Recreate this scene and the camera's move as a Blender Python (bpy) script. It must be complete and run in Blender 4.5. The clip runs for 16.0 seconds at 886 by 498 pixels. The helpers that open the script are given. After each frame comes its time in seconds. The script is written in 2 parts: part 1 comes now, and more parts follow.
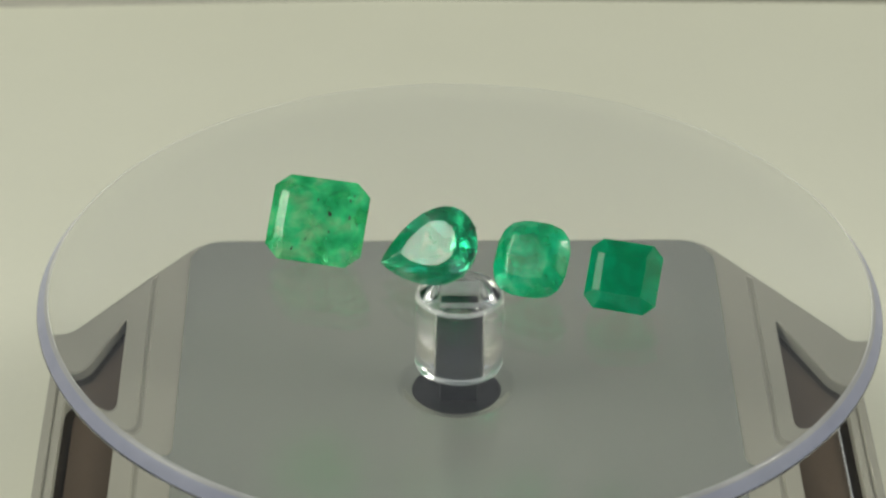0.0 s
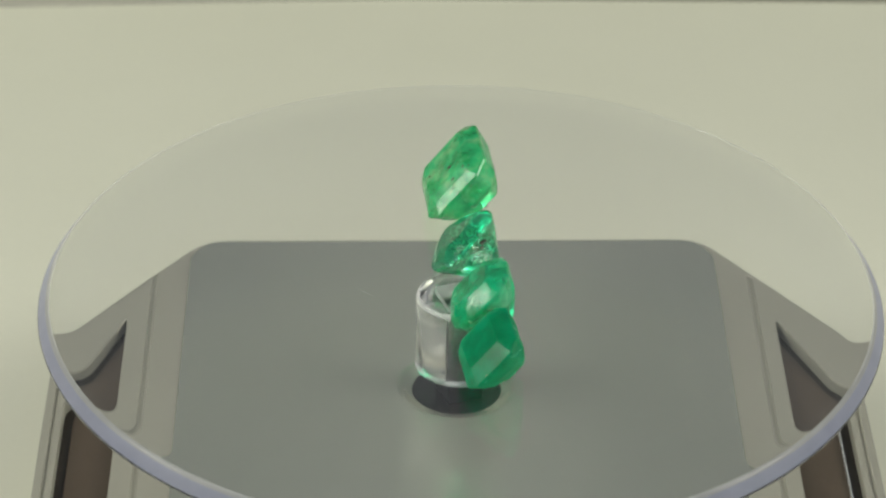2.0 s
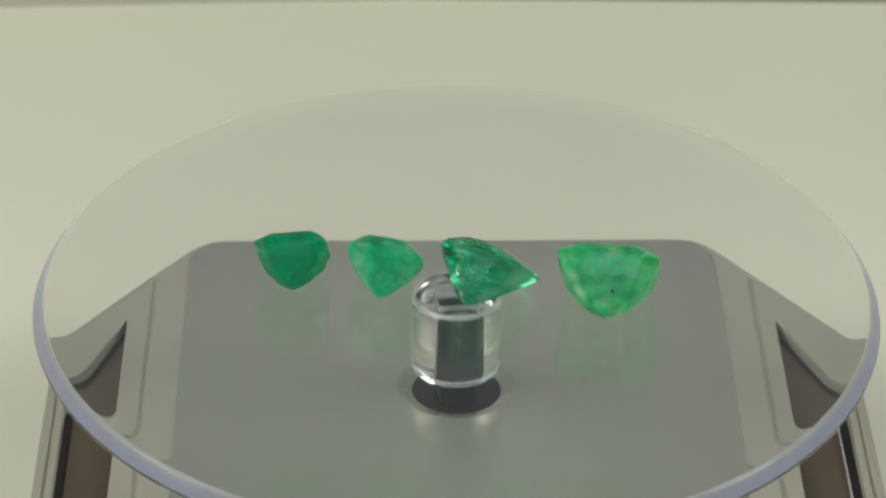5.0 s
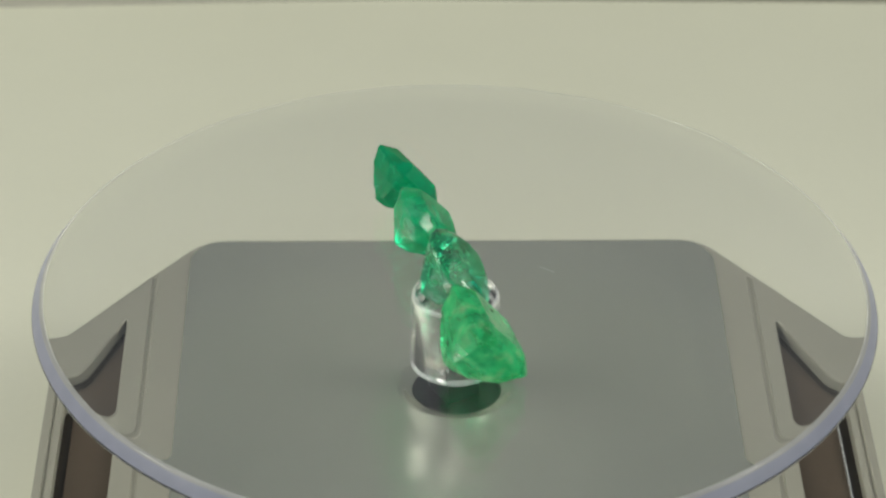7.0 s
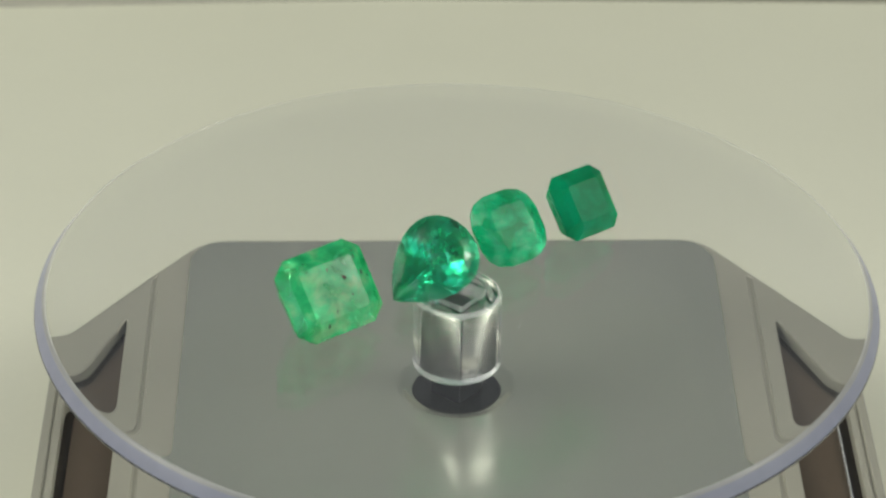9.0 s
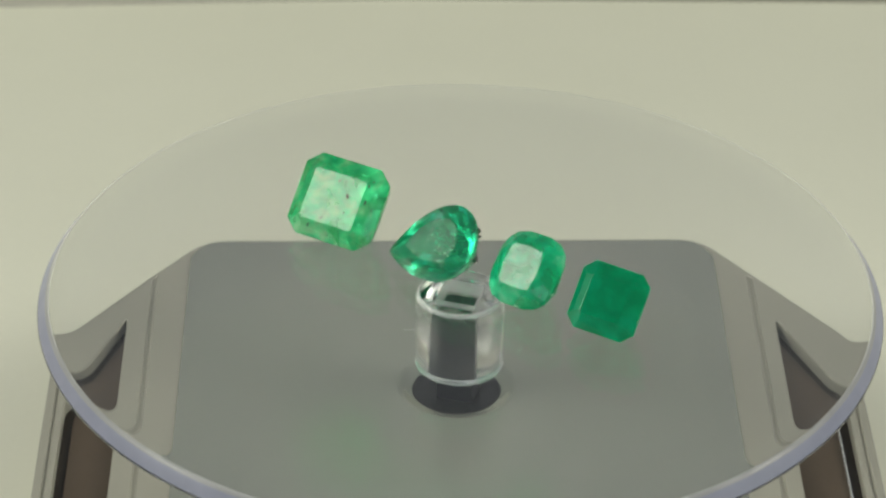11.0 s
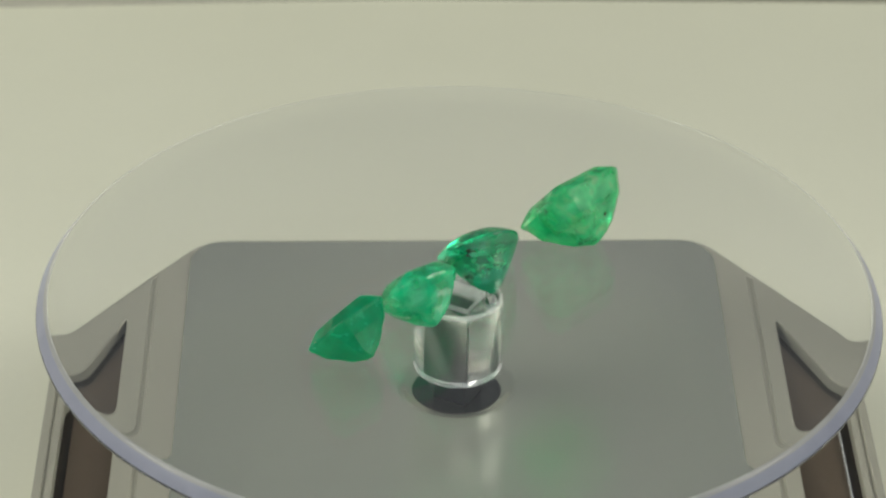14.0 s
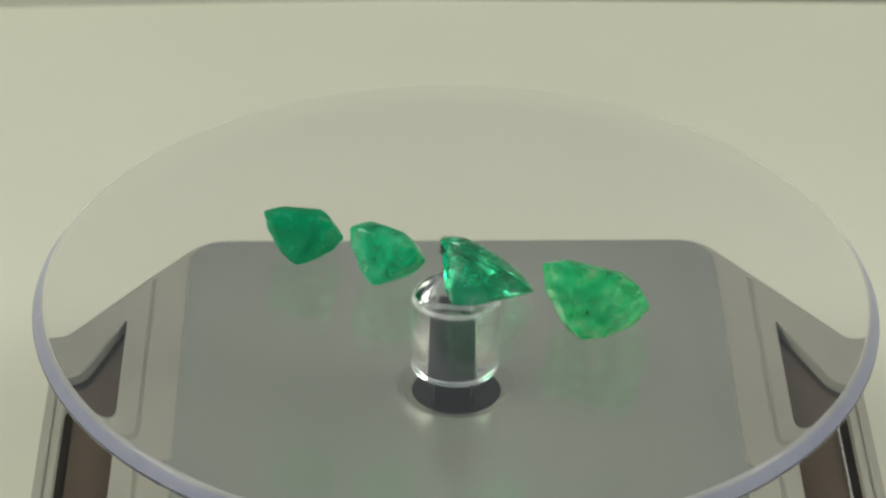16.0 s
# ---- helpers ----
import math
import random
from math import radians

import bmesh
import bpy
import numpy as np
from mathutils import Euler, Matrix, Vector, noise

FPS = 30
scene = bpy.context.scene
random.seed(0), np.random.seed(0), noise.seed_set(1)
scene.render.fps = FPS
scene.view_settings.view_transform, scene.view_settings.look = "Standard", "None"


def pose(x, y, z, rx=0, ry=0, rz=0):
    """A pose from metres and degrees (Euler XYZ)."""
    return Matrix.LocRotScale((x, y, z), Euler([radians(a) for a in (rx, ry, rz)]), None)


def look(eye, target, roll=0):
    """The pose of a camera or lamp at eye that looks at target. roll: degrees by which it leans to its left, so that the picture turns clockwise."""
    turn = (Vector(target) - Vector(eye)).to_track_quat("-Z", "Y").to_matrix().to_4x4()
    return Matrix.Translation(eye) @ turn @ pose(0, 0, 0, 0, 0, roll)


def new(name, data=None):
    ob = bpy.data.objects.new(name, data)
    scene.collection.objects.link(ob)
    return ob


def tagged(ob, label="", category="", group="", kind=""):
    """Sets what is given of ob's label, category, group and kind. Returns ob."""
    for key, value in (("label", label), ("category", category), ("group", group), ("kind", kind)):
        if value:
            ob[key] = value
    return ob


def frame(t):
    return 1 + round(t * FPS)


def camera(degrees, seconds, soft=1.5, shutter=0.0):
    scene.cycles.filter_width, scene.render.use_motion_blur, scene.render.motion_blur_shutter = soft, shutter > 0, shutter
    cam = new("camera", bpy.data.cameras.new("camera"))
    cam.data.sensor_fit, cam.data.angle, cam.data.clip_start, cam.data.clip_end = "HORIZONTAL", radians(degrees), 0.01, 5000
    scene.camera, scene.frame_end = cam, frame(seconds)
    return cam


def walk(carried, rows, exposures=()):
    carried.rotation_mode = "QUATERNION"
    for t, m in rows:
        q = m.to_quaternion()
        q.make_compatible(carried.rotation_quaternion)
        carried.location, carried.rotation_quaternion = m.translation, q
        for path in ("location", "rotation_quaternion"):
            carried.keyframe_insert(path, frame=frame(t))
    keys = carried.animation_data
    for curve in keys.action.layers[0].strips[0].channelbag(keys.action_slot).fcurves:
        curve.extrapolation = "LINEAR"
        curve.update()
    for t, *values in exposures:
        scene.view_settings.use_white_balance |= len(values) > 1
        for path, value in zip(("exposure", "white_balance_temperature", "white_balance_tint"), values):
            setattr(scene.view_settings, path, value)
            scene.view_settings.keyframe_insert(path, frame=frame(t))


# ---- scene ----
import itertools

EYE = (-0.007086, -0.381377, 0.281711)
AIM = (0.010901, 0.849081, -0.528150)
cam = camera(15.518, 16.0, soft=2.3)
cam.data.dof.use_dof, cam.data.dof.focus_distance, cam.data.dof.aperture_fstop = True, 0.452, 38.0
STILL = look(EYE, tuple(e + 0.4595 * a for e, a in zip(EYE, AIM)), 0.814)
walk(cam, [(0.0, STILL), (16.0, STILL)], [(0.0, 0.0), (16.0, 0.0)])

# ---- light: a bright room and two soft panels, one on each side of the table ----
world = bpy.data.worlds.new("room_light")
scene.world = world
world.use_nodes = True
background = world.node_tree.nodes["Background"]
background.inputs["Color"].default_value = (0.88, 0.93, 0.97, 1)
background.inputs["Strength"].default_value = 0.22


def soft_panel(azimuth, elevation, distance, width, power):
    a, e = radians(azimuth), radians(elevation)
    place = Vector((math.sin(a) * math.cos(e), -math.cos(a) * math.cos(e), math.sin(e))) * distance
    data = bpy.data.lights.new("soft_panel", "AREA")
    data.shape, data.size, data.size_y, data.energy = "RECTANGLE", width, width, power
    data.color = (1.0, 0.985, 0.87)
    lamp = new("soft_panel", data)
    lamp.matrix_basis = look(place, (0, 0, 0.04))
    return lamp


# each lamp shines through a wide white diffuser, brightest in its middle
for azimuth, elevation, hot, power in ((-82, 37, 0.25, 1.14), (82, 35, 0.16, 0.78)):
    soft_panel(azimuth, elevation, 0.55, hot, power)
    soft_panel(azimuth, elevation, 0.57, 0.44, 0.82)

# cool daylight from the room's window behind the camera
pane = bpy.data.lights.new("window_light", "AREA")
pane.shape, pane.size, pane.size_y, pane.energy = "RECTANGLE", 1.1, 0.8, 3.6
pane.color = (0.68, 0.79, 1.0)
new("window_light", pane).matrix_basis = look((0.1, -1.6, 0.62), (0, 0, 0.04))

# ---- sizes, in metres ----
AXIS = Vector((0.0, -0.0005, 0.0))
BASE_TOP = 0.020
DISC_TOP = 0.039
DISC_R = 0.0572
THICK = 0.003
PERIOD = 10.519


# ---- materials ----
def material(name):
    m = bpy.data.materials.new(name)
    m.use_nodes = True
    nodes, links = m.node_tree.nodes, m.node_tree.links
    return m, nodes, links, nodes["Principled BSDF"]


def grain(nodes, links, scale, detail=4.0, rough=0.55, stretch=(1, 1, 1)):
    where = nodes.new("ShaderNodeTexCoord")
    squeeze = nodes.new("ShaderNodeMapping")
    squeeze.inputs["Scale"].default_value = stretch
    links.new(where.outputs["Object"], squeeze.inputs["Vector"])
    n = nodes.new("ShaderNodeTexNoise")
    n.inputs["Scale"].default_value, n.inputs["Detail"].default_value = scale, detail
    n.inputs["Roughness"].default_value = rough
    links.new(squeeze.outputs["Vector"], n.inputs["Vector"])
    return n.outputs["Fac"]


def ramp(nodes, links, fac, stops):
    r = nodes.new("ShaderNodeValToRGB")
    el = r.color_ramp.elements
    while len(el) < len(stops):
        el.new(0.5)
    for e, (at, c) in zip(el, stops):
        e.position = at
        e.color = (*c, 1) if len(c) == 3 else c
    links.new(fac, r.inputs["Fac"])
    return r.outputs["Color"]


def bump(nodes, links, fac, strength, distance):
    b = nodes.new("ShaderNodeBump")
    b.inputs["Strength"].default_value, b.inputs["Distance"].default_value = strength, distance
    links.new(fac, b.inputs["Height"])
    return b.outputs["Normal"]


def paint(name, low, high, roughness, scale, metal=0.0, relief=0.05, coat=0.0, spread=0.08, stretch=(1, 1, 1)):
    """A surface whose colour and gloss vary at two scales."""
    m, nodes, links, p = material(name)
    wide = grain(nodes, links, scale, 3)
    fine = grain(nodes, links, scale * 23, 5, 0.6, stretch)
    mix = nodes.new("ShaderNodeMath")
    mix.operation = "MULTIPLY_ADD"
    links.new(fine, mix.inputs[0])
    mix.inputs[1].default_value = 0.4
    half = nodes.new("ShaderNodeMath")
    half.operation = "MULTIPLY"
    half.inputs[1].default_value = 0.6
    links.new(wide, half.inputs[0])
    links.new(half.outputs[0], mix.inputs[2])
    links.new(ramp(nodes, links, mix.outputs[0], [(0.15, low), (0.85, high)]), p.inputs["Base Color"])
    r0, r1 = roughness - spread, roughness + spread
    links.new(ramp(nodes, links, fine, [(0.2, (r0,) * 3), (0.8, (r1,) * 3)]), p.inputs["Roughness"])
    p.inputs["Metallic"].default_value = metal
    p.inputs["Coat Weight"].default_value = coat
    p.inputs["Coat Roughness"].default_value = 0.12
    if relief:
        links.new(bump(nodes, links, fine, relief, 0.0002), p.inputs["Normal"])
    return m


def clear(name, tint, ior, rough):
    m, nodes, links, p = material(name)
    p.inputs["Base Color"].default_value = (*tint, 1)
    p.inputs["Transmission Weight"].default_value = 1.0
    p.inputs["IOR"].default_value = ior
    p.inputs["Roughness"].default_value = rough
    return m


def emerald(name, deep, bright, flush, milk, glow, seed, specks, polish=0.015, gloss=0.5):
    """Green beryl: clear where it is pure, milky where it is included, with small dark flaws."""
    m, nodes, links, p = material(name)
    where = nodes.new("ShaderNodeTexCoord")
    shift = nodes.new("ShaderNodeMapping")
    shift.inputs["Location"].default_value = (seed, seed * 0.7, seed * 1.3)
    links.new(where.outputs["Object"], shift.inputs["Vector"])

    def cloud(scale, detail, distort):
        n = nodes.new("ShaderNodeTexNoise")
        n.inputs["Scale"].default_value, n.inputs["Detail"].default_value = scale, detail
        n.inputs["Distortion"].default_value = distort
        links.new(shift.outputs["Vector"], n.inputs["Vector"])
        return n.outputs["Fac"]

    body, veil, fine = cloud(280, 5, 0.3), cloud(360, 5, 0.5), cloud(1500, 4, 1.0)
    colour = ramp(nodes, links, body, [(0.33, deep), (0.52, bright), (0.70, flush)])
    dots = nodes.new("ShaderNodeTexVoronoi")
    dots.inputs["Scale"].default_value = 420
    links.new(shift.outputs["Vector"], dots.inputs["Vector"])
    near = ramp(nodes, links, dots.outputs["Distance"], [(specks, (0.02, 0.03, 0.015) if specks else (1, 1, 1)), (specks + 0.05, (1, 1, 1))])
    gate = ramp(nodes, links, cloud(150, 2, 0.0), [(0.47, (1, 1, 1)), (0.51, (0, 0, 0))])
    keep = nodes.new("ShaderNodeMixRGB")
    keep.blend_type = "LIGHTEN"
    keep.inputs["Fac"].default_value = 1
    links.new(near, keep.inputs["Color1"])
    links.new(gate, keep.inputs["Color2"])
    spot = nodes.new("ShaderNodeMixRGB")
    spot.blend_type = "MULTIPLY"
    spot.inputs["Fac"].default_value = 1.0
    links.new(colour, spot.inputs["Color1"])
    links.new(keep.outputs["Color"], spot.inputs["Color2"])
    links.new(spot.outputs["Color"], p.inputs["Base Color"])
    clearest, cloudiest = 1 - milk * 0.45, 1 - milk * 1.5
    links.new(ramp(nodes, links, veil, [(0.36, (clearest,) * 3), (0.66, (cloudiest,) * 3)]), p.inputs["Transmission Weight"])
    p.inputs["IOR"].default_value = 1.575
    p.inputs["Specular IOR Level"].default_value = gloss
    links.new(ramp(nodes, links, veil, [(0.35, (polish,) * 3), (0.75, (polish * 2 + 0.03,) * 3)]), p.inputs["Roughness"])
    links.new(bump(nodes, links, fine, 0.004, 0.0002), p.inputs["Normal"])
    through_light = nodes.new("ShaderNodeBsdfTranslucent")
    links.new(spot.outputs["Color"], through_light.inputs["Color"])
    both = nodes.new("ShaderNodeMixShader")
    both.inputs["Fac"].default_value = glow
    links.new(p.outputs["BSDF"], both.inputs[1])
    links.new(through_light.outputs["BSDF"], both.inputs[2])
    links.new(both.outputs["Shader"], nodes["Material Output"].inputs["Surface"])
    return m


def frosted(name, tint, ior, rough, share):
    """Clear plastic whose surface scatters part of the light."""
    m, nodes, links, p = material(name)
    p.inputs["Base Color"].default_value = (*tint, 1)
    p.inputs["IOR"].default_value = ior
    p.inputs["Roughness"].default_value = rough
    links.new(bump(nodes, links, grain(nodes, links, 700, 3), 0.03, 0.0002), p.inputs["Normal"])
    p.inputs["Transmission Weight"].default_value = 1 - share
    return m


def matt_rim(name, gleam, warm, rough, share):
    """Clear warm-tinted plastic under a diffuse layer, whose colour stands in for light on the rim."""
    m, nodes, links, p = material(name)
    p.inputs["Base Color"].default_value = (*warm, 1)
    p.inputs["IOR"].default_value = 1.49
    p.inputs["Roughness"].default_value = rough
    p.inputs["Transmission Weight"].default_value = 1.0
    dull = nodes.new("ShaderNodeBsdfDiffuse")
    colour = ramp(nodes, links, grain(nodes, links, 300, 3), [(0.35, tuple(0.93 * h for h in gleam)), (0.65, gleam)])
    links.new(colour, dull.inputs["Color"])
    both = nodes.new("ShaderNodeMixShader")
    both.inputs["Fac"].default_value = share
    links.new(p.outputs["BSDF"], both.inputs[1])
    links.new(dull.outputs["BSDF"], both.inputs[2])
    links.new(both.outputs["Shader"], nodes["Material Output"].inputs["Surface"])
    return m


PAPER = paint("cream_paper", (0.618, 0.622, 0.510), (0.667, 0.67, 0.552), 0.75, 30, relief=0.1, spread=0.03)
# darker than PAPER: the shade on the upward curve is put into the colour
BOARD = paint("shaded_paper_board", (0.37, 0.36, 0.30), (0.42, 0.41, 0.34), 0.8, 12, spread=0.03)
SILVER = paint("silver_plastic", (0.31, 0.304, 0.252), (0.345, 0.337, 0.28), 0.38, 25, metal=0.25, relief=0.03, spread=0.02)
SHEET = paint("satin_grey_sheet", (0.40, 0.419, 0.361), (0.44, 0.46, 0.398), 0.25, 18, metal=0.7, relief=0.02, spread=0.0)
CELL = paint("solar_cell_brown", (0.060, 0.044, 0.030), (0.084, 0.063, 0.043), 0.45, 60)
BLACK = paint("black_plastic", (0.010, 0.011, 0.011), (0.018, 0.019, 0.020), 0.16, 80, relief=0.0, spread=0.02)
FRAME = paint("black_cell_frame", (0.016, 0.012, 0.009), (0.026, 0.020, 0.015), 0.5, 80, relief=0.0, spread=0.02)
SHAFT = paint("black_shaft", (0.005, 0.006, 0.007), (0.010, 0.012, 0.013), 0.55, 200)
FLECK = paint("dark_mineral_fleck", (0.006, 0.008, 0.004), (0.02, 0.022, 0.012), 0.5, 900)
# pale inclusions, and the flakes that stand in for sparkle on the girdle
FEATHER_SPARKLE = paint("pale_feather_and_sparkle", (0.42, 0.70, 0.50), (0.66, 0.86, 0.70), 0.12, 900, relief=0.0)
# pale tone of the scratch, and of the painted glint beside the right cell
GLINT_SCRATCH = paint("pale_glint_and_scratch", (0.40, 0.41, 0.40), (0.47, 0.48, 0.47), 0.25, 90, metal=0.4)
ACRYLIC = clear("clear_acrylic", (0.985, 0.99, 0.99), 1.49, 0.0)
# the bluish room light on the polished rim is put into this diffuse colour
EDGE = matt_rim("blue_gleam_edge", (0.54, 0.56, 0.70), (0.88, 0.88, 0.80), 0.15, 0.45)
# eased top edge, its white highlight painted in as a pale diffuse share
BEVEL = matt_rim("white_highlight_edge", (0.80, 0.81, 0.80), (0.94, 0.94, 0.90), 0.15, 0.36)
MACHINED = frosted("machined_acrylic", (0.90, 0.92, 0.92), 1.49, 0.2, 0.27)
HOLE = clear("drilled_acrylic", (0.98, 0.99, 0.99), 1.49, 0.15)
FOOT = frosted("ground_acrylic_foot", (0.90, 0.92, 0.92), 1.49, 0.12, 0.20)
STEM = clear("clear_acrylic_stem", (0.97, 0.98, 0.98), 1.49, 0.01)


# ---- building helpers ----
def part(name, bm, mat, parent=None, label=""):
    me = bpy.data.meshes.new(name)
    bm.normal_update()
    bm.to_mesh(me)
    bm.free()
    for one in (mat if isinstance(mat, (list, tuple)) else [mat]):
        me.materials.append(one)
    ob = new(name, me)
    if parent:
        ob.parent = parent
    return tagged(ob, label)


def plate(outer, holes, z0, z1, edge=0.0, outer_edge=0.0):
    """A flat plate with a closed outline, openings right through it and an eased outer top edge."""
    bm = bmesh.new()
    rings = []
    for loop in (outer, *holes):
        vs = [bm.verts.new((x, y, z1)) for x, y in loop]
        rings.append([bm.edges.new((vs[i], vs[(i + 1) % len(vs)])) for i in range(len(vs))])
    bmesh.ops.triangle_fill(bm, edges=[e for ring in rings for e in ring], use_beauty=True, use_dissolve=False)
    bmesh.ops.recalc_face_normals(bm, faces=bm.faces)
    top = list(bm.faces)
    if sum(f.normal.z for f in top) < 0:
        bmesh.ops.reverse_faces(bm, faces=top)
    made = bmesh.ops.extrude_face_region(bm, geom=top)
    low = [g for g in made["geom"] if isinstance(g, bmesh.types.BMVert)]
    for v in low:
        v.co.z = z0
    bmesh.ops.recalc_face_normals(bm, faces=bm.faces)
    if edge:
        tops = [e for e in bm.edges if all(abs(v.co.z - z1) < 1e-7 for v in e.verts)
                and len(e.link_faces) == 2 and any(abs(f.normal.z) < 0.5 for f in e.link_faces)]
        far = {(round(x, 6), round(y, 6)) for x, y in outer}
        rim = [e for e in tops if all((round(v.co.x, 6), round(v.co.y, 6)) in far for v in e.verts)]
        inner = [e for e in tops if e not in rim]
        bmesh.ops.bevel(bm, geom=rim, offset=outer_edge or edge, segments=3, profile=0.5, affect="EDGES")
        bmesh.ops.bevel(bm, geom=[e for e in inner if e.is_valid], offset=edge, segments=2, profile=0.5, affect="EDGES")
    return bm


def rounded(points, r, n=5):
    """A closed outline with its corners rounded."""
    out = []
    for i, p in enumerate(points):
        p = Vector(p)
        a, b = Vector(points[i - 1]) - p, Vector(points[(i + 1) % len(points)]) - p
        s = min(r, a.length * 0.45, b.length * 0.45)
        p0, p1 = p + a.normalized() * s, p + b.normalized() * s
        for k in range(n + 1):
            t = k / n
            q = p0 * (1 - t) ** 2 + p * 2 * t * (1 - t) + p1 * t ** 2
            out.append((q.x, q.y))
    return out


def circle(r, n, cx=0.0, cy=0.0, turn=0.0):
    return [(cx + r * math.cos(turn + 2 * math.pi * i / n), cy + r * math.sin(turn + 2 * math.pi * i / n)) for i in range(n)]


def turned(profile, n):
    """A solid of revolution; profile from the top middle to the bottom middle as (radius, height)."""
    bm = bmesh.new()
    rings = []
    for r, z in profile:
        if r < 1e-7:
            rings.append([bm.verts.new((0, 0, z))])
        else:
            rings.append([bm.verts.new((x, y, z)) for x, y in circle(r, n)])
    for a, b in zip(rings, rings[1:]):
        for i in range(n):
            j = (i + 1) % n
            if len(a) == 1:
                f = bm.faces.new((a[0], b[i], b[j]))
            elif len(b) == 1:
                f = bm.faces.new((a[i], b[0], a[j]))
            else:
                f = bm.faces.new((a[i], b[i], b[j], a[j]))
            f.normal_update()
            f.smooth = abs(f.normal.z) < 0.999
    bmesh.ops.recalc_face_normals(bm, faces=bm.faces)
    return bm


def box(x0, x1, y0, y1, z0, z1, edge=0.0):
    bm = bmesh.new()
    bmesh.ops.create_cube(bm, size=1, matrix=Matrix.LocRotScale(((x0 + x1) / 2, (y0 + y1) / 2, (z0 + z1) / 2), None, (x1 - x0, y1 - y0, z1 - z0)))
    if edge:
        bmesh.ops.bevel(bm, geom=list(bm.edges), offset=edge, segments=2, profile=0.5, affect="EDGES")
    return bm


# ---- the setting ----
tagged(part("table_top", box(-0.7, 0.7, -0.7, 0.160, -0.02, 0.0), PAPER), "cream white matte table top under the display stand", "table", kind="structure")


def back_board():
    """A low board behind the table that curves up out of its surface, with shade in its colour."""
    bm = bmesh.new()
    cove, high, thick = 0.010, 0.07, 0.004
    curve = [(-cove + cove * math.sin(a), cove - cove * math.cos(a)) for a in (radians(9 * i) for i in range(11))]
    curve = [(y, z + 0.0002) for y, z in curve] + [(0.0, high), (thick, high), (thick, -0.019), (-cove, -0.019)]
    ends = [[bm.verts.new((x, y, z)) for y, z in curve] for x in (-0.7, 0.7)]
    n = len(curve)
    for i in range(n):
        bm.faces.new((ends[0][i], ends[0][(i + 1) % n], ends[1][(i + 1) % n], ends[1][i])).smooth = i < 10
    for ring in ends:
        bm.faces.new(ring)
    bmesh.ops.recalc_face_normals(bm, faces=bm.faces)
    board = part("wall_back", bm, BOARD)
    board.matrix_basis = pose(0, 0.1705, 0, 0, 0, 3.6)
    return tagged(board, "plain board curving up behind the table, greyed to stand for shade", "wall", kind="structure")


back_board()


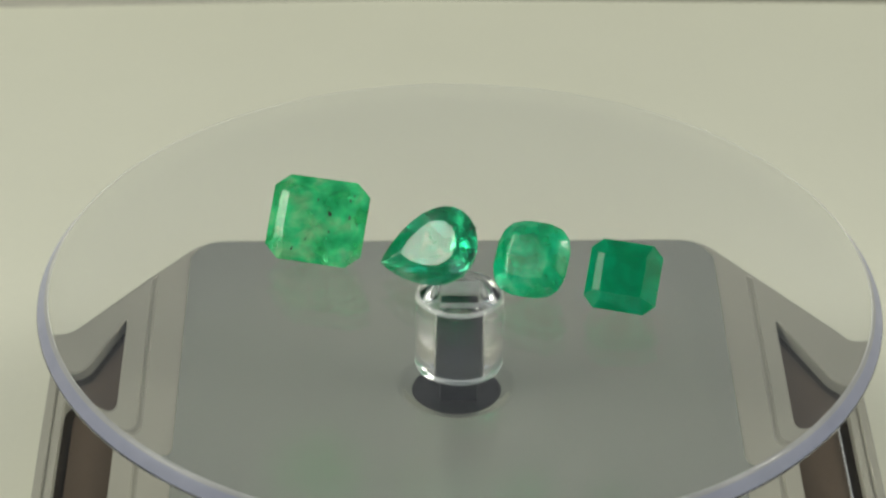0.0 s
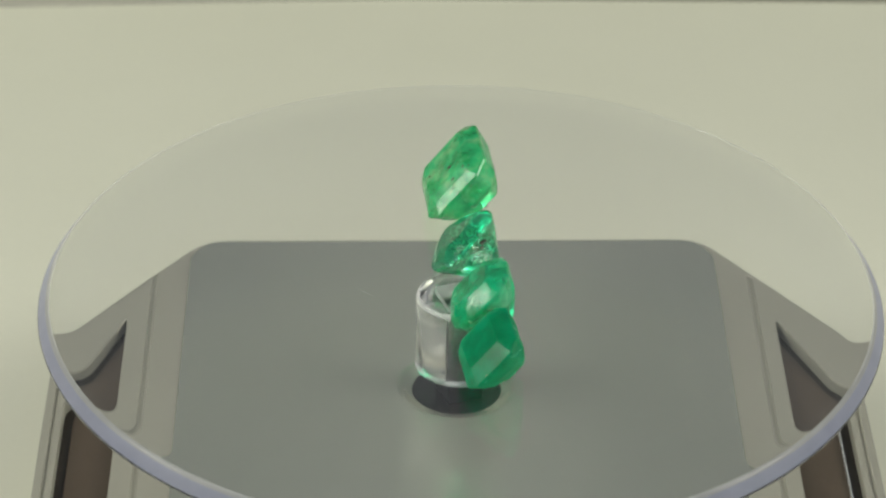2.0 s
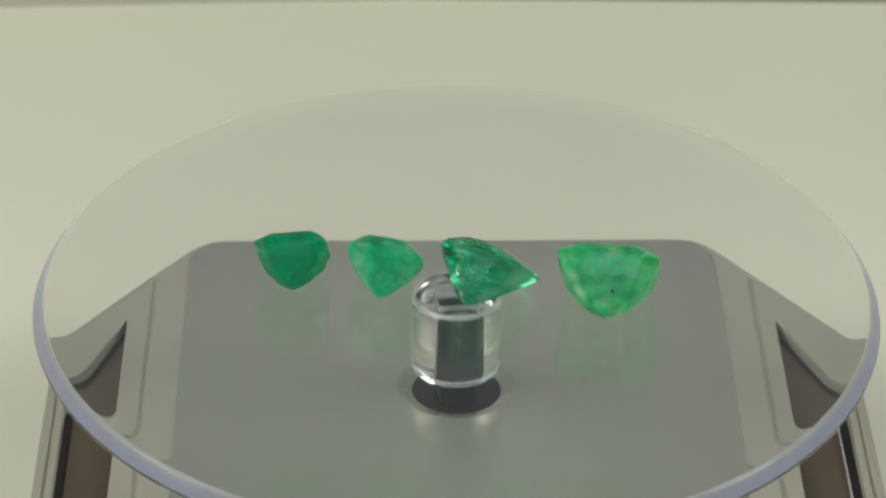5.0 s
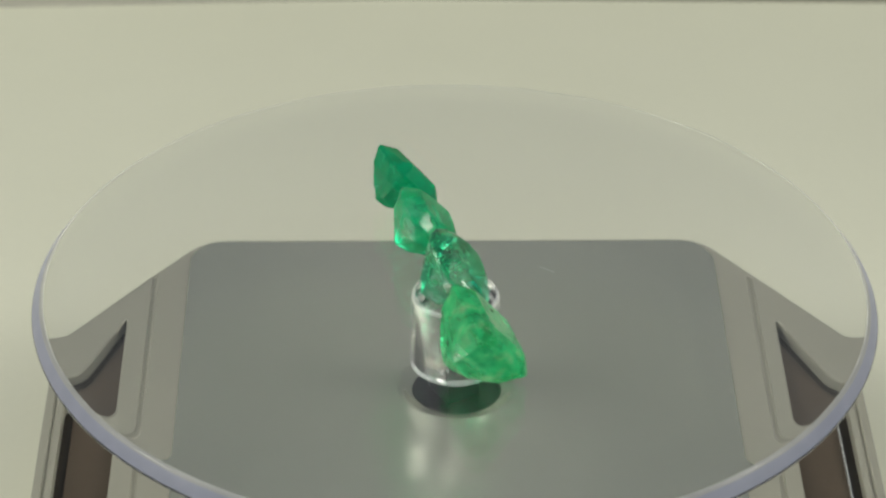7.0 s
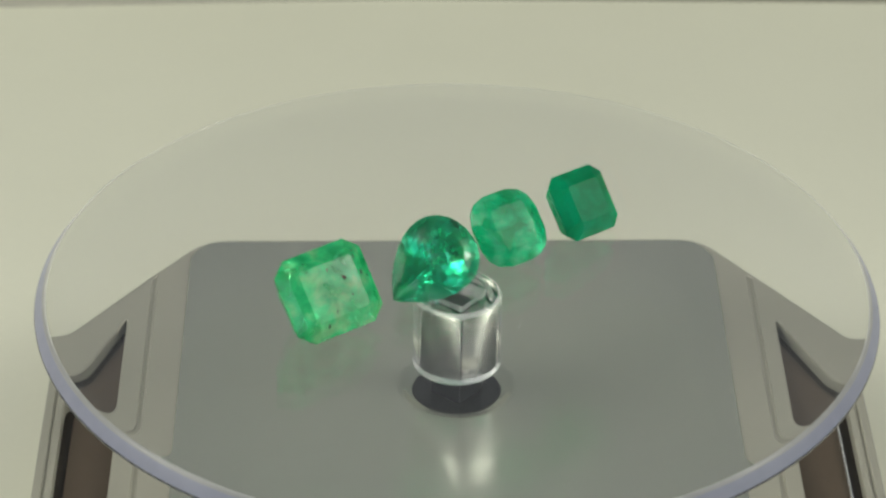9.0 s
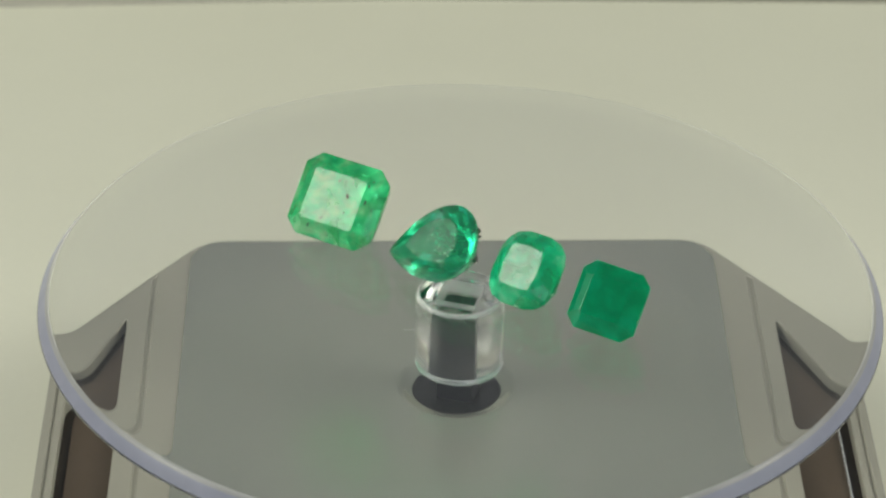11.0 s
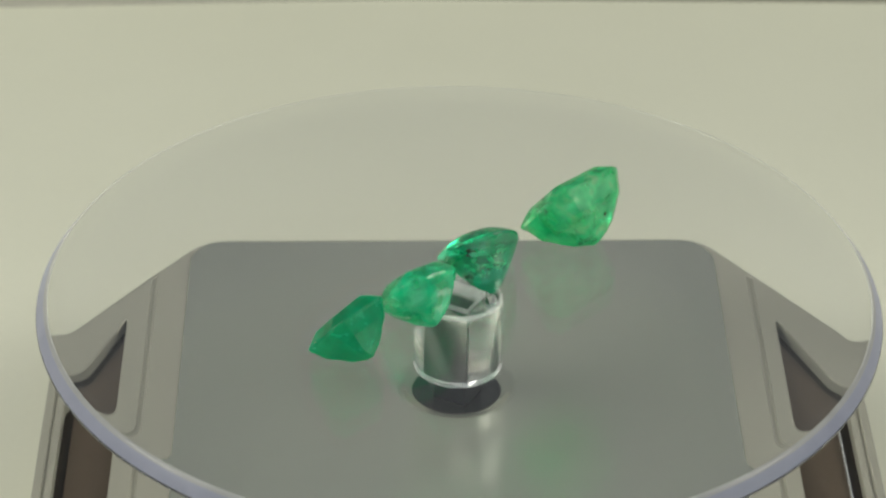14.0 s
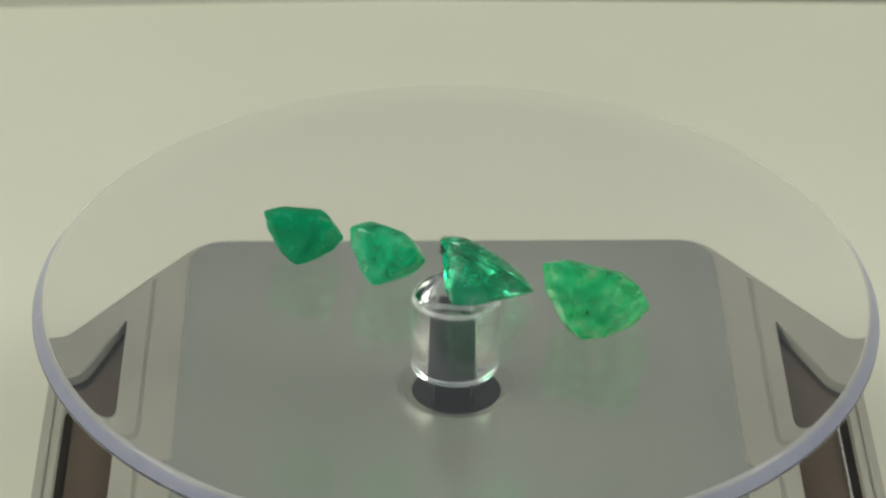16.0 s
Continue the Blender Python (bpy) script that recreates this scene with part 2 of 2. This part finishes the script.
# ---- the stand ----
def stand_base():
    base = tagged(new("turntable"), "silver grey plastic turntable with solar cells, standing on the table", "turntable")
    w, back, front = 0.0581, 0.0393, -0.064
    outline = rounded([(-0.0375, back - 0.0004), (0.0375, back + 0.0005), (w, 0.0112), (w, -0.045), (0.040, front), (-0.040, front), (-w, -0.045), (-w, 0.0100)], 0.004)
    hole = circle(0.00835, 48, AXIS.x, AXIS.y + 0.0004)
    wells, grooves = [], []
    for s in (-1, 1):
        inner = 0.0478 if s < 0 else 0.0471
        wells.append(rounded([(s * inner, 0.0175), (s * 0.0543, 0.0), (s * 0.0554, -0.0022), (s * 0.0554, -0.046), (s * inner, -0.050)], 0.0012))
        grooves.append([(s * 0.0565, 0.0040), (s * 0.0568, 0.0036), (s * 0.0568, -0.043), (s * 0.0565, -0.043)])
        grooves.append([(s * 0.0441, 0.0290), (s * 0.0446, 0.0284), (s * 0.0446, -0.052), (s * 0.0441, -0.052)])
    housing = part("housing", plate(outline, [hole, *wells, *grooves], 0.0, BASE_TOP, 0.00025, 0.0002), SILVER, base)
    panel = rounded([(-0.0366, 0.0381), (0.0366, 0.0390), (0.0394, 0.0350), (0.0394, -0.060), (-0.0394, -0.060), (-0.0394, 0.0345)], 0.002)
    part("top_panel", plate(panel, [circle(0.0083, 64, AXIS.x, AXIS.y + 0.0004)], BASE_TOP + 0.00002, BASE_TOP + 0.00025, 0.0001), SHEET, base, "satin grey flat top panel")
    for s in (-1, 1):
        part("groove", box(s * 0.05665 - 0.0003, s * 0.05665 + 0.0003, -0.0432, 0.0042, 0.0150, 0.01965), SILVER, housing, "narrow seam")
        part("groove", box(s * 0.04435 - 0.0004, s * 0.04435 + 0.0004, -0.0522, 0.0292, 0.0150, 0.0197), SILVER, housing, "narrow seam")
        inner = 0.0479 if s < 0 else 0.0472
        border = part("cell_frame", box(s * 0.0512 - 0.0042, s * 0.0512 + 0.0042, -0.0495, 0.0172, 0.010, 0.0180), FRAME, base, "black frame in the well")
        if s > 0:
            # added strip that draws the reflection along the cell's edge
            part("trim", box(0.05365, 0.0539, -0.045, 0.001, 0.0178, 0.0190, 0.00005), GLINT_SCRATCH, border, "thin pale strip standing in for the glint beside the cell")
        outer = 0.0541 if s < 0 else 0.0537
        cell = [(s * inner, 0.0140), (s * 0.0528, 0.0005), (s * outer, -0.004), (s * outer, -0.045), (s * inner, -0.048)]
        part("solar_cell", plate(rounded(cell, 0.0008), [], 0.0179, 0.0184, 0.0001), CELL, border, "dark brown solar cell")
    dish = turned([(0.0083, 0.00004), (0.0080, 0.00002), (0.0077, -0.0001), (0.0073, -0.0003), (0.0068, -0.00052), (0.0065, -0.0006), (0.0063, -0.00064), (0.0063, -0.004), (0.0083, -0.004), (0.0083, 0.00004)], 64)
    part("dish", dish, SHEET, base, "shallow dished ring round the socket").location = (AXIS.x, AXIS.y + 0.0004, BASE_TOP + 0.0002)
    base.matrix_basis = pose(0, 0, 0, 0, 0, 0.5)
    part("socket", plate(circle(0.00626, 48, AXIS.x, AXIS.y + 0.0004), [], 0.010, 0.0195, 0.0), BLACK, base, "glossy black motor socket")
    return base


def stand_disc():
    disc = tagged(new("acrylic_disc"), "clear acrylic disc on a clear round spindle, turning slowly", "disc")
    r, t = DISC_R, THICK
    # the underside rises gently towards the rim, so what lies below bends there
    taper, slope = 0.0040, math.tan(radians(16.0))
    under = [(r - taper * (1 - k / 32), -t + taper * slope / 3 * (k / 32) ** 3) for k in range(32, -1, -1)]
    profile = [(0, 0), (r - 0.0003, 0), (r - 0.0001, -0.00004), (r + 0.00008, -0.00015), (r + 0.0002, -0.0003), (r + 0.0003, -0.00044), (r + 0.00135, -0.00186),
               (r + 0.00142, -0.0020), (r + 0.0014, -0.0022), (r + 0.0012, -0.0024), (r + 0.0008, -0.0026), *under, (0, -t)]
    bm = turned(profile, 192)
    for f in bm.faces:
        f.smooth = f.calc_center_median().xy.length > r - taper - 0.0005
    for f in bm.faces:
        high, far = f.calc_center_median().z, f.calc_center_median().xy.length
        f.material_index = 2 if far > r - 0.001 and high > -0.0004 else 1 if far > r and high > -0.0019 else 0
    glass = part("plate", bm, [ACRYLIC, EDGE, BEVEL], disc, "clear acrylic plate with a polished rounded edge")
    glass.location = (0.00025, 0.00035, DISC_TOP)
    glass.visible_shadow = False
    # the spindle, with a square hole along its middle
    top, low, rad, half, cut = DISC_TOP - t - 0.00006, 0.0241, 0.00625, 0.0028, 0.00014
    n = 64
    bm = bmesh.new()
    levels = [(rad - 0.0006, top), (rad - 0.0003, top - 0.00012), (rad - 0.0001, top - 0.0005), (rad, top - 0.0012), (rad, low + 0.0014), (rad - 0.00025, low + 0.0012), (rad - 0.00025, low + 0.0010), (rad - 0.00005, low + 0.0007), (rad - 0.00005, low + 0.0003), (rad - 0.0004, low)]
    rings = [[bm.verts.new((x, y, z)) for x, y in circle(q, n)] for q, z in levels]
    for a, b in zip(rings, rings[1:]):
        for i in range(n):
            bm.faces.new((a[i], b[i], b[(i + 1) % n], a[(i + 1) % n])).smooth = True
    for f in bm.faces:
        if f.calc_center_median().z > top - 0.0006 or f.calc_center_median().z < low + 0.0013:
            f.material_index = 2 if f.calc_center_median().z > low + 0.002 else 3
    square = [(half, half - cut), (half - cut, half), (cut - half, half), (-half, half - cut), (-half, cut - half), (cut - half, -half), (half - cut, -half), (half, cut - half)]
    wide = 1 + 0.0004 / half
    tops, necks, lips, lows = [[bm.verts.new((x * k, y * k, z)) for x, y in square] for k, z in ((1, top), (1, top - 0.0020), (1, low + 0.0009), (wide, low))]
    for a, b in ((tops, necks), (necks, lips), (lips, lows)):
        for i in range(8):
            bm.faces.new((a[i], a[(i + 1) % 8], b[(i + 1) % 8], b[i])).material_index = 2 if a is tops else 1
    for ring, inner in ((rings[0], tops), (rings[-1], lows)):
        rim = [bm.edges.get((ring[i], ring[(i + 1) % n])) for i in range(n)] + [bm.edges.get((inner[i], inner[(i + 1) % 8])) for i in range(8)]
        bmesh.ops.triangle_fill(bm, edges=rim, use_beauty=True, use_dissolve=False)
    bmesh.ops.recalc_face_normals(bm, faces=bm.faces)
    stem = part("spindle", bm, [STEM, HOLE, MACHINED, FOOT], disc, "clear acrylic cylinder with a square hole")
    stem.location = (0.00025, 0.00025, 0)
    stem.visible_shadow = False
    part("drive_shaft", box(-0.00255, 0.00255, -0.00255, 0.00255, 0.0188, top - 0.0022, 0.0001), SHAFT, disc, "black square motor shaft").location = (0.00025, 0.00025, 0)
    # a fine scratch and a speck on the plate
    bm = bmesh.new()
    for k in range(5):
        a, b = [(-0.0040 + 0.0005 * q, -0.0133 + 0.00015 * q + 0.00002 * q * q) for q in (k, k + 1)]
        vs = [bm.verts.new((x, y + d, z)) for (x, y) in (a, b) for d in (-0.00002, 0.00002) for z in (0.0, 0.00002)]
        bmesh.ops.convex_hull(bm, input=vs)
    part("scratch", bm, GLINT_SCRATCH, disc, "fine pale scratch").location = (0, 0, DISC_TOP)
    bm = bmesh.new()
    bmesh.ops.create_icosphere(bm, subdivisions=1, radius=0.0001)
    part("speck", bm, SHAFT, disc, "tiny dark speck of dust").location = (0.0211, 0.0483, DISC_TOP + 0.0001)
    return disc


def outline_of(cut, n=16):
    if cut == "step":
        c = 0.70
        return [(1, c), (c, 1), (-c, 1), (-1, c), (-1, -c), (-c, -1), (c, -1), (1, -c)]
    angles = [2 * math.pi * (i + 0.5) / n for i in range(n)]
    if cut == "cushion":
        e = 2 / 2.9
        return [(math.copysign(abs(math.cos(a)) ** e, math.cos(a)), math.copysign(abs(math.sin(a)) ** e, math.sin(a))) for a in angles]
    angles = [2 * math.pi * i / 28 for i in range(28)]
    return [(math.sin(a) * abs(math.sin(a / 2)) ** 0.75 * 1.15, math.cos(a)) for a in angles]


def gem(name, cut, w, l, depth, crown, table, tilt, mat, label, flaws, fullness=0.6, lean=0.0, worn=0.00007, spots=(), soft_back=True, sparkles=0):
    """A cut stone: local z is the way that its table faces, the girdle lies at zero."""
    rim = outline_of(cut)
    slope = math.tan(radians(tilt)) * l
    mid, deep = (0.55 if cut == "pear" else 0.62), fullness * depth
    z1, z2 = deep - 0.20 * slope, min(deep + 0.22 * slope, 0.93 * depth)
    girdle = 0.00022
    loops = [(1.0, girdle), (1.0, -girdle), (0.5 + table / 2, crown * 0.66), (table, crown), (mid + 0.20, -max(z1, 0.12 * depth)), (mid - 0.22, -z2)]
    bm = bmesh.new()
    for k, z in loops:
        pts = rim
        if k == table and cut == "step":
            pts = [(1, 0.93), (0.93, 1), (-0.93, 1), (-1, 0.93), (-1, -0.93), (-0.93, -1), (0.93, -1), (1, -0.93)]
        if k == table and cut == "cushion":
            pts = [(0.80, 0.88), (0, 0.98), (-0.80, 0.88), (-0.92, 0), (-0.80, -0.88), (0, -0.98), (0.80, -0.88), (0.92, 0)]
            for x, y in pts:
                bm.verts.new((x * w * k, y * l * k, z))
            continue
        if cut != "step" and k < 0.99:
            pts = rim[::2] if k in (table, mid - 0.22) else rim[1::2]
        low = -0.14 * l * (1 - k) * 1.6 if cut == "pear" else 0.0
        for x, y in pts:
            rise = -math.tan(radians(lean)) * x * w * k if z > girdle else 0.0
            bm.verts.new((x * w * k, y * l * k + low, z + rise))
    if cut == "pear":
        bm.verts.new((0, -0.2 * l, -depth))
    else:
        for s in (-1, 1):
            bm.verts.new((0, s * 0.16 * l, -depth))
    hull = bmesh.ops.convex_hull(bm, input=list(bm.verts))
    loose = list({g for g in hull["geom_interior"] + hull["geom_unused"] if isinstance(g, bmesh.types.BMVert)})
    bmesh.ops.delete(bm, geom=loose, context="VERTS")
    bmesh.ops.dissolve_limit(bm, angle_limit=radians(1.2), verts=list(bm.verts), edges=list(bm.edges))
    bmesh.ops.bevel(bm, geom=list(bm.edges), offset=worn, segments=1 if worn < 0.0001 else 3, profile=0.5, affect="EDGES")
    if soft_back:
        # a pavilion of hand-polished facets that run softly into one another
        below = [f for f in bm.faces if f.calc_center_median().z < -1.5 * girdle]
        below = set(bmesh.ops.triangulate(bm, faces=below)["faces"])
        bmesh.ops.subdivide_edges(bm, edges=[e for e in bm.edges if all(f in below for f in e.link_faces)], cuts=5, use_grid_fill=True)
        inside = [v for v in bm.verts if v.co.z < -2.5 * girdle]
        for _ in range(8):
            bmesh.ops.smooth_vert(bm, verts=inside, factor=0.5, use_axis_x=True, use_axis_y=True, use_axis_z=True)
        for v in inside:
            v.co += v.co.normalized() * 0.00012 * noise.noise(v.co * 700 + Vector((w * 9000, 0, 0)))
    bmesh.ops.recalc_face_normals(bm, faces=bm.faces)
    bm.normal_update()
    stone = tagged(new(name), label, "gemstone", "four green gemstones on the disc")
    for piece in ("table_facet", "crown", "pavilion"):
        cutting = bm.copy()
        away = []
        for f in cutting.faces:
            high = f.calc_center_median().z
            kind = "table_facet" if f.normal.z > 0.985 and f.calc_center_median().xy.length < 0.35 * l else "crown" if high > -0.00002 else "pavilion"
            if kind != piece:
                away.append(f)
        bmesh.ops.delete(cutting, geom=away, context="FACES")
        for f in cutting.faces:
            f.smooth = soft_back and piece == "pavilion"
        part(piece, cutting, mat[piece], stone)
    bm.free()
    dice = random.Random(name + cut + str(w))

    def flakes(kind, count, small, large, mat2, spread, middle):
        fl = bmesh.new()
        for _ in range(count):
            z = dice.uniform(-0.55 * depth, 0.35 * crown)
            room = spread * (1 - max(0.0, -z / depth) * 0.9)
            a, q = dice.uniform(0, 2 * math.pi), math.sqrt(dice.random()) * room
            at = Vector((middle[0] * w + q * w * math.cos(a), middle[1] * l + q * l * math.sin(a), z))
            turn = Euler([dice.uniform(0, 3) for _ in range(3)]).to_matrix()
            size = dice.uniform(small, large)
            vs = [fl.verts.new(at + turn @ Vector((dice.uniform(-1, 1), dice.uniform(-1, 1), dice.uniform(-0.25, 0.25))) * size) for _ in range(6)]
            bmesh.ops.convex_hull(fl, input=vs)
        bmesh.ops.delete(fl, geom=[v for v in fl.verts if not v.link_faces], context="VERTS")
        part(kind, fl, mat2, stone)

    for kind, *how in flaws:
        flakes(kind, *how)
    # small pale flakes along the girdle and on the lower pavilion, painting sparkle
    if sparkles:
        fl = bmesh.new()
        for _ in range(sparkles):
            k = dice.randrange(len(rim))
            a, b, u = Vector((*rim[k], 0)), Vector((*rim[(k + 1) % len(rim)], 0)), dice.random()
            side = a.lerp(b, u) * (0.985 - 0.03 * dice.random())
            at = Vector((side.x * w, side.y * l, dice.uniform(-0.0004, 0.0003)))
            turn = Euler([dice.uniform(0, 3) for _ in range(3)]).to_matrix()
            size = dice.uniform(0.00006, 0.0002)
            vs = [fl.verts.new(at + turn @ Vector((dice.uniform(-1, 1), dice.uniform(-1, 1), dice.uniform(-0.3, 0.3))) * size) for _ in range(6)]
            bmesh.ops.convex_hull(fl, input=vs)
        bmesh.ops.delete(fl, geom=[v for v in fl.verts if not v.link_faces], context="VERTS")
        part("edge_chips", fl, FEATHER_SPARKLE, stone)
    # single dark crystals, each where it lies in the stone, in millimetres
    for x, y, z, size in spots:
        fl = bmesh.new()
        turn = Euler((dice.uniform(-0.5, 0.5), dice.uniform(-0.5, 0.5), dice.uniform(-0.4, 0.4))).to_matrix()
        for dx, dy, dz in itertools.product((-0.4, 0.1, 0.5), (-1, 0.2, 0.9), (-0.3, 0.4)):
            fl.verts.new(turn @ Vector((dx + dice.uniform(-0.25, 0.25), dy + dice.uniform(-0.25, 0.25), dz)) * 1.1 * size / 1000)
        bmesh.ops.convex_hull(fl, input=list(fl.verts))
        bmesh.ops.delete(fl, geom=[v for v in fl.verts if not v.link_faces], context="VERTS")
        out = (1.022 if soft_back and z < -1 else 1.0) / 1000
        part("dark_crystal", fl, FLECK, stone).location = (x * out, y * out, z * out)
    return stone


def stone_materials(name, gloss, fine, worn, dull, *looks):
    """The crown, the table and the less finely polished pavilion of one stone."""
    return {"crown": emerald(name, *looks, fine, gloss), "table_facet": emerald(name + "_table", *looks, worn, gloss),
            "pavilion": emerald(name + "_pavilion", *looks, dull, gloss)}


PALE = stone_materials("pale_included_emerald", 0.5, 0.015, 0.06, 0.04, (0.006, 0.52, 0.20), (0.07, 0.82, 0.35), (0.45, 0.82, 0.46), 0.28, 0.20, 0.31, 0.0)
BLUISH = stone_materials("bright_bluish_emerald", 0.5, 0.01, 0.0, 0.0, (0.003, 0.43, 0.19), (0.02, 0.74, 0.35), (0.50, 0.90, 0.66), 0.08, 0.05, 0.11, 0.0)
MINT = stone_materials("minty_cloudy_emerald", 0.4, 0.08, 0.03, 0.12, (0.002, 0.50, 0.23), (0.012, 0.78, 0.38), (0.20, 0.86, 0.52), 0.26, 0.18, 0.77, 0.0)
DEEP = stone_materials("deep_green_emerald", 0.15, 0.08, 0.03, 0.16, (0.0001, 0.47, 0.25), (0.0002, 0.53, 0.285), (0.001, 0.58, 0.32), 0.36, 0.52, 0.53, 0.0)

base = stand_base()
disc = stand_disc()
# where each stone lies on the disc: x, y, tip of its table, heading, turn about its own axis
STONES = [
    (gem("emerald", "step", 0.00694, 0.00603, 0.0075, 0.00176, 0.62, 50.4, PALE, "large pale green emerald, step cut, with dark flecks",
         [("dark_flecks", 26, 0.00006, 0.00016, FLECK, 0.7, (0.2, -0.1)), ("pale_feathers", 60, 0.0001, 0.0004, FEATHER_SPARKLE, 0.8, (0, -0.2))], 0.612, sparkles=34,
         spots=[(0.0, 2.7, 1.7, 0.20), (4.6, 3.2, 1.55, 0.24), (4.8, 0.85, 1.45, 0.26), (2.0, 1.0, 1.72, 0.30), (2.3, -1.55, 1.72, 0.18), (5.9, 0.05, 0.88, 0.18),
                (-2.65, -4.4, 1.33, 0.27), (-0.85, -3.0, 1.7, 0.20), (1.5, 0.4, 1.2, 0.2), (4.9, 3.9, 1.2, 0.18), (5.0, 2.2, 1.3, 0.14),
                (-0.9, 3.45, -4.82, 0.27), (2.3, -0.65, -6.25, 0.2), (6.75, 2.25, -0.45, 0.2), (2.0, 3.8, -3.9, 0.13), (-2.6, 3.4, -4.0, 0.12), (3.3, 2.9, -4.2, 0.14)]), -0.01967, 0.00705, 50.4, -16.0, 0.9),
    (gem("emerald", "pear", 0.00609, 0.00737, 0.00733, 0.00161, 0.58, 46.3, BLUISH, "pear shaped bluish green emerald with black flaws",
         [("dark_flecks", 12, 0.00008, 0.00026, FLECK, 0.3, (0.25, -0.45)), ("pale_feathers", 70, 0.0001, 0.0005, FEATHER_SPARKLE, 0.5, (0.1, -0.3))], 0.54, soft_back=False, sparkles=16,
         spots=[(1.5, -6.5, -1.2, 0.40), (1.0, -6.75, 0.5, 0.22), (2.0, -6.15, -1.4, 0.32), (1.0, -6.35, -1.7, 0.32), (-1.5, -4.4, -3.9, 0.40), (-0.9, -4.2, -4.2, 0.34),
                (-0.4, -4.5, -4.0, 0.26), (2.0, -3.95, -4.1, 0.24), (0.3, -6.6, -0.9, 0.2)]), -0.00417, 0.00173, 46.3, -34.7, 124.0),
    (gem("emerald", "cushion", 0.00533, 0.00543, 0.00600, 0.0020, 0.60, 46.0, MINT, "cloudy mint green cushion cut emerald",
         [("pale_feathers", 45, 0.00008, 0.0003, FEATHER_SPARKLE, 0.8, (0.2, -0.3))], 0.57, worn=0.00018, sparkles=22), 0.01004, -0.00105, 46.0, -23.9, 4.5),
    (gem("emerald", "step", 0.00497, 0.00484, 0.00575, 0.0017, 0.57, 49.9, DEEP, "small deep green square step cut emerald",
         [], 0.58, 3.8, sparkles=10), 0.02251, -0.00496, 49.9, -9.0, -4.1),
]


def resting(stone, x, y, tip, heading, spin):
    """The stone's pose on the disc at the start, its lowest facet on the plate."""
    m = pose(x, y, 0, 0, 0, heading) @ pose(0, 0, 0, tip) @ pose(0, 0, 0, 0, 0, spin)
    low = min((m @ v.co).z for piece in stone.children for v in piece.data.vertices)
    return pose(0, 0, DISC_TOP - low) @ m


def motions():
    times = [0.5 * i for i in range(33)]
    turns = [Matrix.Translation(AXIS) @ pose(0, 0, 0, 0, 0, -360 * t / PERIOD) for t in times]
    walk(disc, [(t, m) for t, m in zip(times, turns)])
    for stone, *place in STONES:
        at = resting(stone, *place)
        walk(stone, [(t, m @ at) for t, m in zip(times, turns)])


motions()
